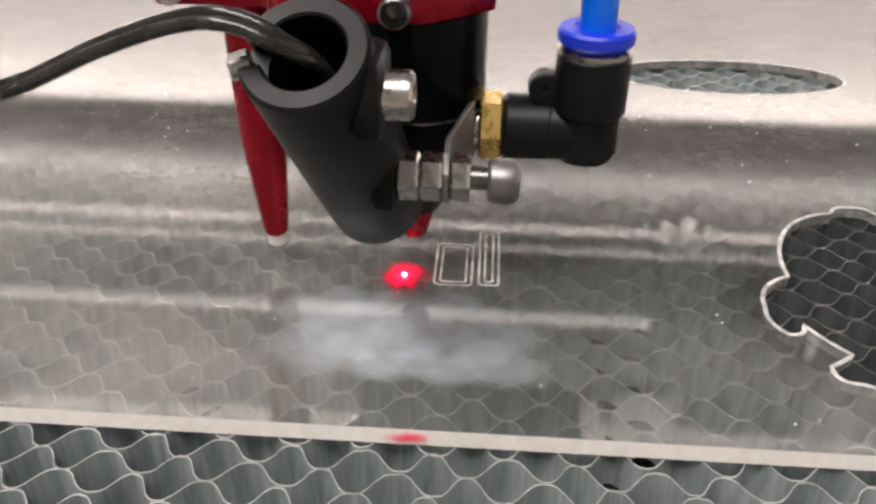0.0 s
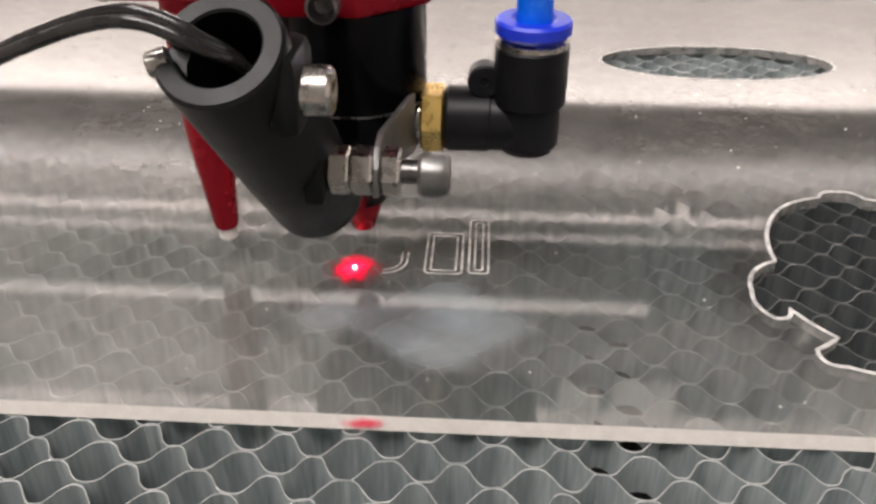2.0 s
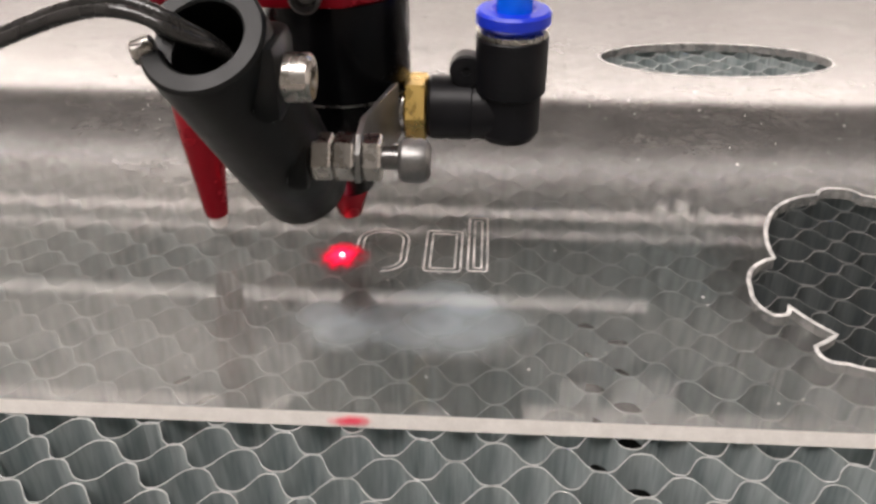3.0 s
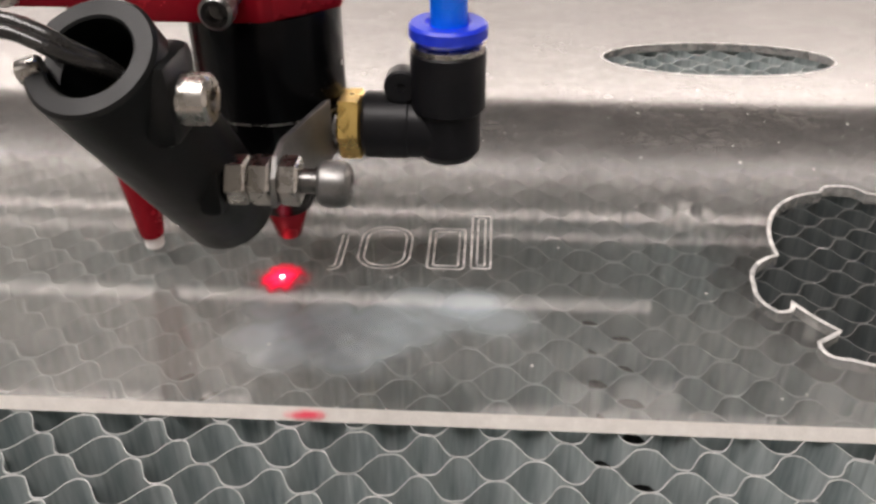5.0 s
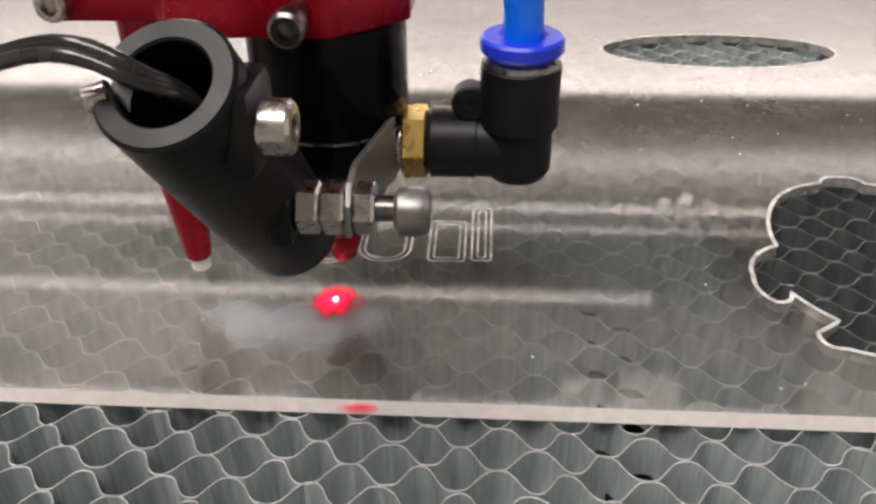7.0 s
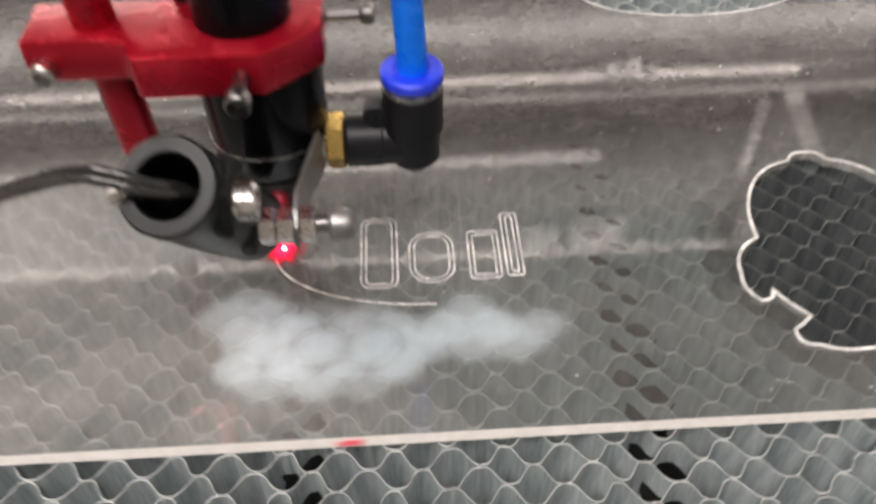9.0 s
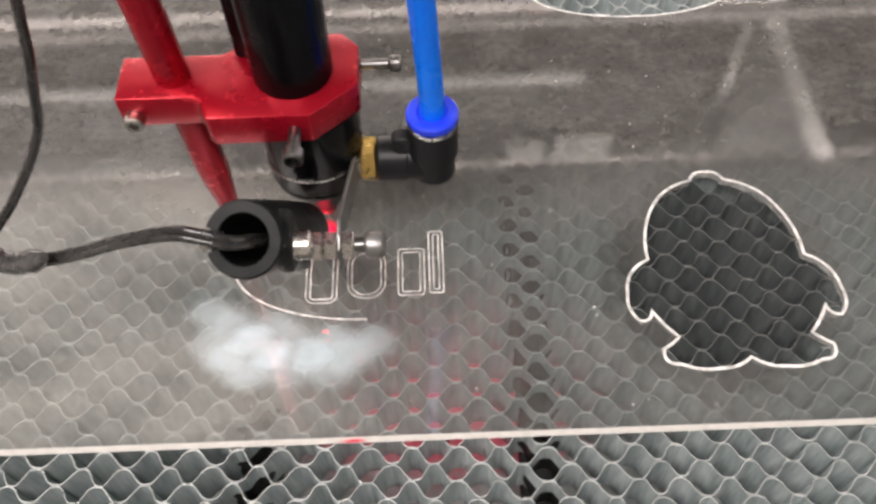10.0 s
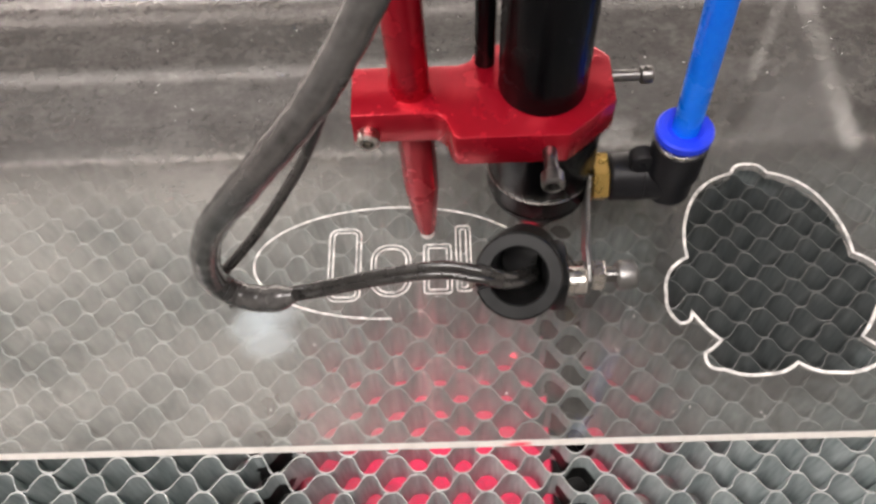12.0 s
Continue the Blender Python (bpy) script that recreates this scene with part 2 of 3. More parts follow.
def lathe(profile, a=(0, 0, 0), b=(0, 0, 1), n=40, bm=None, spin=0.0, closed=False):
    """Turns a profile of (radius, height) in mm round the line from a towards b. A closed profile makes a tube with a bore."""
    bm = bm or bmesh.new()
    m, _ = turn_to(a, b)
    rings = []
    for r, h in profile:
        rings.append([bm.verts.new(m @ Vector((r * MM * math.cos(spin + 2 * math.pi * k / n), r * MM * math.sin(spin + 2 * math.pi * k / n), h * MM))) for k in range(n)])
    pairs = list(zip(rings[:-1], rings[1:])) + ([(rings[-1], rings[0])] if closed else [])
    for r0, r1 in pairs:
        for k in range(n):
            bm.faces.new((r0[k], r0[(k + 1) % n], r1[(k + 1) % n], r1[k]))
    if not closed:
        bm.faces.new(list(reversed(rings[0])))
        bm.faces.new(rings[-1])
    return bm


def rod(a, b, r, n=32, bevel=0.4, bm=None):
    length = turn_to(a, b)[1]
    c = min(bevel, r * 0.45, length * 0.3)
    return lathe([(r - c, 0), (r, c), (r, length - c), (r - c, length)], a, b, n, bm)


def hexnut(a, b, flats, bm=None):
    length = turn_to(a, b)[1]
    r = flats / math.sqrt(3)
    return lathe([(r * 0.9, 0), (r, 0.5), (r, length - 0.5), (r * 0.9, length)], a, b, 6, bm, spin=radians(30))


def socket_screw(a, b, r, bore):
    """Cap head with a socket in its end towards b."""
    length = turn_to(a, b)[1]
    return lathe([(r * 0.9, 0), (r, 0.4), (r, length - 0.6), (r - 0.6, length), (bore, length), (bore * 0.95, length - 2.2), (0.2, length - 2.6)], a, b, 28)


def prism(outline, z0, z1, bevel=0.6, axis="z"):
    """A plate from an outline in mm. axis x: the outline is (y, z) and z0, z1 run along x."""
    bm = bmesh.new()
    def at(u, v, w):
        return Vector((w, u, v)) * MM if axis == "x" else Vector((u, v, w)) * MM
    low = [bm.verts.new(at(u, v, z0)) for u, v in outline]
    top = [bm.verts.new(at(u, v, z1)) for u, v in outline]
    n = len(outline)
    bm.faces.new(low[::-1])
    bm.faces.new(top)
    for k in range(n):
        bm.faces.new((low[k], low[(k + 1) % n], top[(k + 1) % n], top[k]))
    bmesh.ops.recalc_face_normals(bm, faces=bm.faces)
    if bevel:
        bmesh.ops.bevel(bm, geom=list(bm.edges), offset=bevel * MM, segments=2, affect="EDGES", profile=0.5)
    return bm


def box(x0, x1, y0, y1, z0, z1, bevel=0.5):
    return prism([(x0, y0), (x1, y0), (x1, y1), (x0, y1)], z0, z1, bevel)


def smooth_path(points, steps=8):
    """Catmull-Rom through the points (mm)."""
    p = [Vector(q) for q in points]
    p = [2 * p[0] - p[1]] + p + [2 * p[-1] - p[-2]]
    out = []
    for i in range(1, len(p) - 2):
        for k in range(steps):
            t = k / steps
            a, b, c, d = p[i - 1:i + 3]
            out.append(0.5 * (2 * b + (c - a) * t + (2 * a - 5 * b + 4 * c - d) * t * t + (3 * b - a - 3 * c + d) * t ** 3))
    return out + [p[-2]]


def sweep(points, radius, n=14, steps=8, ripple=0.0):
    """A round cable along a smooth path (mm)."""
    path = smooth_path(points, steps)
    bm = bmesh.new()
    rings, side = [], None
    for i, c in enumerate(path):
        d = (path[min(i + 1, len(path) - 1)] - path[max(i - 1, 0)]).normalized()
        side = (side - d * side.dot(d)).normalized() if side else d.orthogonal().normalized()
        up = d.cross(side)
        r = radius * (min(1.0, 0.45 + 0.11 * i) if ripple else 1.0) * (1 + ripple * math.sin(i * 2.1) + ripple * 0.6 * math.sin(i * 0.9 + 1))
        rings.append([bm.verts.new((c + r * (math.cos(2 * math.pi * k / n) * side + math.sin(2 * math.pi * k / n) * up)) * MM) for k in range(n)])
    for r0, r1 in zip(rings[:-1], rings[1:]):
        for k in range(n):
            bm.faces.new((r0[k], r0[(k + 1) % n], r1[(k + 1) % n], r1[k]))
    bm.faces.new(rings[0][::-1])
    bm.faces.new(rings[-1])
    return bm


# ---- room and machine ----
def slab(name, x0, x1, y0, y1, z0, z1, mat, label, category):
    ob = part(name, box(x0 / MM, x1 / MM, y0 / MM, y1 / MM, z0 / MM, z1 / MM, 0), mat)
    return tagged(ob, label, category, kind="structure")


def room():
    slab("floor", -2.6, 2.6, -2.6, 2.6, -1.0, -0.95, FLOOR, "grey workshop floor under the machine", "floor")
    slab("ceiling", -2.6, 2.6, -2.6, 2.6, 1.75, 1.85, WALL, "pale plain workshop ceiling", "ceiling")
    slab("wall_north", -2.6, 2.6, 2.5, 2.6, -0.95, 1.75, WALL, "pale plain workshop wall", "wall")
    slab("wall_south", -2.6, 2.6, -2.6, -2.5, -0.95, 1.75, WALL, "pale plain workshop wall", "wall")
    slab("wall_east", 2.5, 2.6, -2.5, 2.5, -0.95, 1.75, WALL, "pale plain workshop wall", "wall")
    slab("wall_west", -2.6, -2.5, -2.5, 2.5, -0.95, 1.75, WALL, "pale plain workshop wall", "wall")


def machine():
    cab = tagged(new("machine_cabinet"), "white painted steel laser cutter cabinet around the cutting bed", "machine", kind="structure")
    part("back_panel", box(-620, 620, 480, 500, -200, 460, 1), PAINT, cab)
    part("side_panel", box(-640, -620, -320, 500, -200, 300, 1), PAINT, cab)
    part("side_panel", box(620, 640, -320, 500, -200, 300, 1), PAINT, cab)
    part("front_panel", box(-620, 620, -340, -320, -200, -10, 1), PAINT, cab)
    part("plinth", box(-640, 640, -340, 500, -940, -201, 2), PAINT, cab)
    rail = tagged(new("guide_rail"), "dark grey guide rail with bright edges along the cabinet back", "rail", kind="structure")
    part("beam", box(-600, 600, 446, 479, 205, 412, 2), RAIL, rail)
    part("skirt", box(-600, 600, 449, 479, 119, 204, 1), RAIL, rail)
    part("lower_panel", box(-600, 600, 448, 479, -20, 118, 1), PAINT, rail, "cream painted lower panel below the rail")
    # glow added to the pale rail edges so their mirrored lines show
    part("edge_strip", box(-600, 300, 440, 445.8, 206, 212, 0.5), EDGE_GLOW, rail, "pale rail edge with an added dim glow")
    part("edge_strip", box(-600, 420, 440, 445.8, 226, 230, 0.5), EDGE_GLOW, rail, "pale rail edge with an added dim glow")
    part("light_strip", box(-600, 150, 440, 445.8, 288, 297, 0.5), LED, rail, "lit white light strip along the rail")
    for x0, x1, z0, z1 in ((143, 152, 196, 223), (158, 168, 192, 223), (176, 182, 198, 223), (143, 192, 216, 224)):
        part("marker_plate", box(x0, x1, 438, 440, z0, z1, 0.3), RAIL_LIGHT, rail)
    for x in (236, 270):
        part("post", box(x - 4, x + 4, 443, 446, 300, 410, 0.5), RAIL_LIGHT, rail)
    lamp = tagged(new("sign_plate"), "small white two-part sign plate on the rail", "sign plate")
    part("plate", box(84, 122, 441, 445.5, 376, 404, 0.5), PAPER, lamp)
    part("plate", box(132, 188, 441, 445.5, 366, 406, 0.5), PAPER, lamp)
    brace = tagged(new("rail_bracket"), "pale grey slanted bracket on the guide rail", "bracket", kind="structure")
    part("upright", box(276, 285, 438, 445, 240, 318, 0.6), PALE, brace)
    part("gusset", gusset_plate(), RAIL_LIGHT, brace)
    part("slant_bar", slant_bar(), PALE, brace)


def gusset_plate():
    return wall_plate([(290, 236), (300, 236), (398, 411), (292, 411)], 442, 445)


def slant_bar():
    return wall_plate([(292, 232), (308, 232), (416, 416), (396, 416)], 437, 441)


def wall_plate(outline, y0, y1):
    """A plate standing in the x-z plane."""
    bm = bmesh.new()
    a = [bm.verts.new(Vector((x, y0, z)) * MM) for x, z in outline]
    b = [bm.verts.new(Vector((x, y1, z)) * MM) for x, z in outline]
    n = len(outline)
    bm.faces.new(a)
    bm.faces.new(b[::-1])
    for k in range(n):
        bm.faces.new((a[(k + 1) % n], a[k], b[k], b[(k + 1) % n]))
    bmesh.ops.recalc_face_normals(bm, faces=bm.faces)
    return bm


PITCH, ROW, DEPTH = 14.2, 5.6, 20.0


def honeycomb():
    bed = tagged(new("honeycomb_bed"), "grey aluminium honeycomb cutting bed of wavy bonded strips", "cutting bed", kind="structure")
    part("tray", box(-330, 330, -140, 470, -40, -36, 0), PAN, bed)
    for x in (-50, 45.5):
        part("support_bar", box(x - 6, x + 6, -140, 470, -35.9, -24, 0.5), BAR, bed, "dark steel support bar under the comb")
    meshes = []
    steps, count = 16, 44
    for v in range(4):
        rng = random.Random(v)
        bm = bmesh.new()
        prev = None
        for i in range(count * steps + 1):
            x = -count * PITCH / 2 + i * PITCH / steps
            a = 2 * math.pi * i / steps
            y = (1.07 * math.sin(a) + 0.09 * math.sin(3 * a)) * ROW * 0.49 + rng.uniform(-0.1, 0.1)
            y += 0.55 * math.sin(i * 0.137 + v * 2.1) * math.sin(i * 0.061 + v)
            x += 0.75 * math.sin(i * 0.211 + v * 1.7) + rng.uniform(-0.12, 0.12)
            q = [bm.verts.new(Vector((x, y + dy, z)) * MM) for dy, z in ((-0.18, -DEPTH), (-0.19, 0), (0.19, 0), (0.18, -DEPTH))]
            if prev:
                for k in range(4):
                    bm.faces.new((prev[k], q[k], q[(k + 1) % 4], prev[(k + 1) % 4]))
            prev = q
        bmesh.ops.recalc_face_normals(bm, faces=bm.faces)
        finish(bm, 50)
        me = bpy.data.meshes.new("strip")
        bm.to_mesh(me)
        bm.free()
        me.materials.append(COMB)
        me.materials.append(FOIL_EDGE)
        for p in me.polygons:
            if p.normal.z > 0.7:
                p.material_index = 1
        meshes.append(me)
    rng = random.Random(9)
    for j in range(-20, 82):
        ob = new("strip", meshes[rng.randrange(4)])
        ob.parent = bed
        ob.location = ((-46.6 + PITCH / 4 + (PITCH / 2 if j % 2 else 0)) * MM + rng.uniform(-0.3, 0.3) * MM, (-8.5 + ROW / 2 + j * ROW) * MM, -3.6 * MM)
    bed.rotation_euler = (0, 0, radians(-1.4))
    return bed


# ---- the sheet ----
def arc(p, q, bulge, n=6):
    """Points from p towards q (q left out) on an arc whose height over the chord is bulge times the chord, to the left."""
    p, q = Vector(p), Vector(q)
    side = Vector((-(q - p).y, (q - p).x))
    return [p + (q - p) * (k / n) + side * bulge * 4 * (k / n) * (1 - k / n) for k in range(n)]


def figure_hole():
    """A symmetrical cut-out: domed top with a knob, two side fins, two feet."""
    nodes = [(0, 101.9, -0.2), (-6.4, 98, -0.12), (-23.3, 85, -0.07), (-28, 63.3, -0.16), (-37.3, 49, -0.14), (-34.5, 38.4, -0.3),
             (-30.3, 42.9, -0.04), (-22.4, 31.9, 0.03), (-28.5, 27.4, -0.3), (-23.5, 21.8, -0.08), (-11, 19.8, -0.1), (0, 23.6, 0)]
    half = []
    for (x0, y0, b), (x1, y1, _) in zip(nodes[:-1], nodes[1:]):
        half += arc((x0, y0), (x1, y1), b)
    half.append(Vector((0, 23.6)))
    whole = half + [Vector((-p.x, p.y)) for p in reversed(half[1:-1])]
    return [(117.7 + p.x, p.y) for p in whole]


def sheet():
    ring = [(105.2 + 45.9 * math.cos(2 * math.pi * k / 96), 209.9 + 18.6 * math.sin(2 * math.pi * k / 96)) for k in range(96)]
    outer = [(-420, 0), (420, 0), (420, 400), (-420, 400)]
    bm = bmesh.new()
    edges = []
    loops = []
    for loop in (outer, figure_hole(), ring):
        vs = [bm.verts.new((x * MM, y * MM, 0)) for x, y in loop]
        loops.append(vs)
        edges += [bm.edges.new((vs[k], vs[(k + 1) % len(vs)])) for k in range(len(vs))]
    bmesh.ops.triangle_fill(bm, use_beauty=True, use_dissolve=False, edges=edges)
    faces = list(bm.faces)
    for f in faces:
        if f.normal.z < 0:
            f.normal_flip()
    low = bmesh.ops.extrude_face_region(bm, geom=faces)
    bmesh.ops.translate(bm, vec=(0, 0, -3.2 * MM), verts=[g for g in low["geom"] if isinstance(g, bmesh.types.BMVert)])
    bmesh.ops.recalc_face_normals(bm, faces=bm.faces)
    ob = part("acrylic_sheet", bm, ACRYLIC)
    for v in ob.data.vertices:
        if v.co.y < 0.001 and v.co.z < -0.001:
            v.co.y -= 0.0009
    for mat in (EDGE, UNDERSIDE, CUT_WALL):
        ob.data.materials.append(mat)
    for p in ob.data.polygons:
        if p.normal.z < -0.5:
            p.material_index = 2
        elif p.normal.z < 0.5:
            p.material_index = 1 if p.center.y < 0.001 else 3
            p.use_smooth = False
    return tagged(ob, "clear dusty acrylic sheet with cut-out holes lying on the honeycomb", "acrylic sheet")


# ---- the laser head ----
def slotted_tube(profile, a, b, n, way, half):
    """A bored tube with a slot through its rim: the profile's first six points are the rim, way says on which side the slot lies."""
    bm = lathe(profile, a, b, n, closed=True)
    bm.verts.ensure_lookup_table()
    v = [[bm.verts[i * n + k] for k in range(n)] for i in range(6)]
    mid = max(range(n), key=lambda k: (v[4][k].co - v[4][(k + n // 2) % n].co).dot(way))
    ks = [(mid + i) % n for i in range(-half, half + 1)]
    gone = set()
    for k, k1 in zip(ks[:-1], ks[1:]):
        for i in range(5):
            gone.update(f for f in v[i][k].link_faces if v[i + 1][k] in f.verts and v[i][k1] in f.verts and v[i + 1][k1] in f.verts)
    bmesh.ops.delete(bm, geom=list(gone), context="FACES_ONLY")
    for k, k1 in zip(ks[:-1], ks[1:]):
        bm.faces.new((v[0][k], v[5][k], v[5][k1], v[0][k1]))
    for k in (ks[0], ks[-1]):
        bm.faces.new([v[i][k] for i in range(6)])
    loose = [q for q in bm.verts if not q.link_faces]
    bmesh.ops.delete(bm, geom=loose, context="VERTS")
    bmesh.ops.recalc_face_normals(bm, faces=bm.faces)
    return bm


def laser_head():
    head = tagged(new("laser_carriage"), "red and black laser cutting head with air hose and pointer tube", "laser carriage")
    # lens barrel and nozzle
    part("lens_tube", lathe([(11.6, 69), (12, 69.4), (12, 300), (11.6, 301)], (-1.8, 0.5, 0), (-1.8, 0.5, 1)), BLACK, head, "glossy black lens tube")
    part("rear_rod", rod((-17, 9, 69), (-17, 9, 300), 2.8), BLACK, head)
    part("nozzle_body", lathe([(5.0, 7.6), (6.2, 8.4), (13.2, 23.6), (15.0, 24.6), (15.2, 26.2), (14.7, 26.8), (15.4, 27.4), (16, 28.6), (16, 57.4), (15, 57.5)]), BLACK, head, "black tapered nozzle body")
    tip = lathe([(1.0, 1.0), (1.2, 0), (2.6, 0), (3.0, 0.5), (5.0, 7.2), (5.0, 7.6)], n=36)
    part("nozzle_tip", tip, RED, head, "red anodised nozzle tip")
    plate = [(-53.5, -9), (-31, -9), (-29.5, -9.8), (-28, -11.5), (-26.5, -16.5), (-25, -17.6), (4.0, -17.6), (17.5, -6), (17.5, 10), (12, 16), (-14, 16), (-19, 14.5), (-21, 10), (-24, 8.5), (-53.5, 8.5)]
    part("mounting_plate", prism(plate, 57.6, 69, 0.8), RED, head, "red anodised aluminium clamp plate")
    pa, pb = (-35.6, 2.6, -6), (-37.6, 0, 74)
    pen = part("indicator_sleeve", lathe([(2.5, 3.0), (2.9, 3.4), (3.2, 5), (5.2, 27), (5.4, 32), (5.4, 300), (5.0, 301)], pa, pb), RED, head, "long red anodised pencil sleeve")
    part("sensor_tip", lathe([(1.8, -0.4), (2.4, 0.2), (2.4, 3.0), (2.2, 3.1)], pa, pb, 24), WHITE_TIP, pen, "white sensor tip")
    # plate screws
    for x, y0, y1, z in ((-49.2, -9, -12.8, 61.5), (-1.0, -17.6, -30, 63.3)):
        s = part("clamp_screw", socket_screw((x, y1 + 4.5, z), (x, y1, z), 3.1, 1.6), DARK_STEEL if x > -9 else STEEL, head, "steel socket screw")
        if y0 - y1 > 5:
            part("shank", rod((x, y0, z), (x, y1 + 4.4, z), 1.9, 16), DARK_STEEL, s)
    s = part("clamp_screw", socket_screw((26.5, 8, 63), (30, 8, 63), 2.5, 1.2), DARK_STEEL, head, "steel socket screw")
    part("shank", rod((17.4, 8, 63), (26.5, 8, 63), 1.6, 16), DARK_STEEL, s)
    # pointer tube
    mouth, spot = Vector((-12.0, -57.2, 65.4)), Vector((-0.8, 0, -11.5))
    d = (spot - mouth).normalized()
    profile = [(6.9, 4.2), (6.9, 0.4), (7.3, 0), (10.1, 0), (10.7, 0.6), (10.7, 4.2), (10.3, 36), (9.8, 54.6), (9.0, 55.9), (7.0, 55.9), (6.6, 54.4), (6.6, 42), (6.9, 41)]
    holder = part("pointer_tube", slotted_tube(profile, mouth, spot, 56, Vector((-1, -0.1, 0.1)), 3), HOLDER, head, "black tilted holder of the red pointer")
    part("pointer_module", rod(mouth + d * 42.2, mouth + d * 52.4, 6.5, 32), BLACK, holder)
    part("pointer_lens", rod(mouth + d * 52.5, mouth + d * 53.4, 1.5, 16, 0.2), POINTER, holder, "glowing red pointer lens")
    part("grub_screw", rod((-20.6, -55, 62.6), (-24.2, -56, 61.8), 2.2, 18), STEEL, holder, "small pale grub screw")
    part("clamp_lug", box(-5, 0.5, -60, -46, 51, 65, 2.2), HOLDER, holder)
    part("lug_screw", socket_screw((-1.7, -54.5, 57.7), (5.0, -54.5, 57.7), 4.1, 1.9), STEEL, holder, "bright steel socket screw")
    part("lower_lug", box(-4, 0.6, -46, -35, 31, 42, 1.6), HOLDER, holder)
    # bracket and its bolt
    arm = [(-45, 33), (-44, 38.5), (-40, 41), (-34, 41.5), (-20, 40), (-6, 38.5), (-3, 37), (-3, 25), (-10, 25), (-28, 31), (-40, 31.5)]
    plate_bm = prism(arm, 9.1, 10.3, 0.25, "x")
    for v in plate_bm.verts:
        v.co.x += max(0.0, v.co.y + 0.034) * 0.14
    part("bracket_arm", plate_bm, GREY_STEEL, head, "grey steel bracket arm")
    y, z = -40.6, 36.4
    part("hex_nut", hexnut((0.6, y, z), (4.7, y, z), 8), STEEL, head)
    part("hex_nut", hexnut((4.9, y, z), (9, y, z), 8), STEEL, head)
    part("hex_nut", hexnut((10.4, y, z), (14.1, y, z), 8), STEEL, head)
    bolt = part("adjusting_bolt", rod((-1, y, z), (18, y, z), 2.3, 20), DARK_STEEL, head)
    part("bolt_head", lathe([(3.4, 0), (4.1, 0.7), (4.3, 1.6), (4.3, 4.2), (3.9, 5.3), (2.9, 6.0), (1.9, 6.1), (1.7, 4.4), (0.2, 4.0)], (17.3, y, z - 0.5), (23.3, y, z - 0.5), 28), GREY_STEEL, bolt, "knurled steel socket head")
    # air fitting
    # added ring: the highlight along the body's ridge put in as bright steel
    part("highlight_ring", lathe([(15.9, 0), (16.3, 0.1), (16.3, 0.4), (15.9, 0.5)], (0, 0, 35.6), (0, 0, 36), 48), STEEL, head, "thin bright ring for the highlight round the nozzle body")
    ay, az = -3.0, 31.0
    part("fitting_stub", rod((12, ay, az), (15.2, ay, az), 5, 28), STEEL, head)
    part("brass_fitting", hexnut((15, ay, az), (20.2, ay, az), 13.4), BRASS, head, "brass hexagon air fitting")
    elbow = part("elbow", rod((20.3, ay, az), (31, ay, az), 7.4, 36, 0.8), PLASTIC, head, "black plastic push-in elbow")
    part("elbow_bend", lathe([(6.6, 0), (7.0, 0.6), (7.0, 10.2), (6.5, 12.8), (4.8, 14.8), (2, 15.4)], (29, ay, az), (40, ay - 1, az), 36), PLASTIC, elbow)
    cx, cy = 38.9, -4.4
    part("socket", lathe([(3.5, 23.8), (5.8, 24.8), (7.0, 26.6), (7.0, 35.6), (8.0, 36.4), (8.0, 48.6), (7.7, 49)], (cx, cy, 0), (cx, cy, 1)), PLASTIC, elbow)
    part("eyelet", lathe([(1.0, 0), (3.3, 0), (3.7, 0.5), (3.7, 4.6), (3.3, 5), (1.0, 5)], (29, cy - 2.5, 41), (29, cy + 2, 41), 28, closed=True), PLASTIC, elbow)
    part("eyelet_web", box(26.5, 33, cy - 2.0, cy + 1.8, 34, 41.5, 0.8), PLASTIC, elbow)
    part("metal_ring", lathe([(7.2, 48.8), (7.8, 49.1), (7.8, 50.2), (7.2, 50.5)], (cx, cy, 0), (cx, cy, 1)), STEEL, elbow)
    part("release_collar", lathe([(6.4, 50), (6.9, 50.6), (7.6, 51.2), (8.2, 51.9), (8.2, 54.0), (7.6, 54.6), (5, 54.6), (4.2, 54.0)], (cx, cy, 0), (cx, cy, 1)), BLUE, elbow, "dark blue push-in release collar")
    part("air_hose", sweep([(cx, cy, 44), (cx, cy, 60), (37, -6, 100), (34, -8, 150), (28, -4, 260)], 3.9, 24), HOSE, head, "bright blue air hose")
    # cables
    part("wire", sweep([(-6, -40, 40), (-9, -53, 60), (-14.5, -58.5, 67.4), (-21.5, -58.5, 70.8), (-30, -56.5, 70.0), (-44, -55, 65), (-63, -53.5, 56.5), (-84, -54, 53)], 1.25, 14), RUBBER, head, "thin black pointer wire")
    part("wire", sweep([(-5, -39, 40), (-8, -54.5, 60), (-14.5, -60.2, 66.6), (-21.5, -60.2, 69.8), (-30.6, -58.2, 69.0), (-44.6, -56.6, 64), (-63.5, -55, 55.5), (-84, -55, 52)], 1.15, 14), RUBBER, head, "thin black pointer wire")
    sleeve = part("cable_sleeve", sweep([(-66, -57.5, 60), (-75, -55.5, 55), (-83, -53, 54.5), (-86, -54, 66), (-80, -57, 88), (-64, -62, 115), (-48, -58, 136), (-34, -48, 162), (-22, -30, 200), (-8, 0, 280)], 3.4, 18, 12, 0.035), SLEEVE, head, "glossy dark grey spiral cable sleeve")
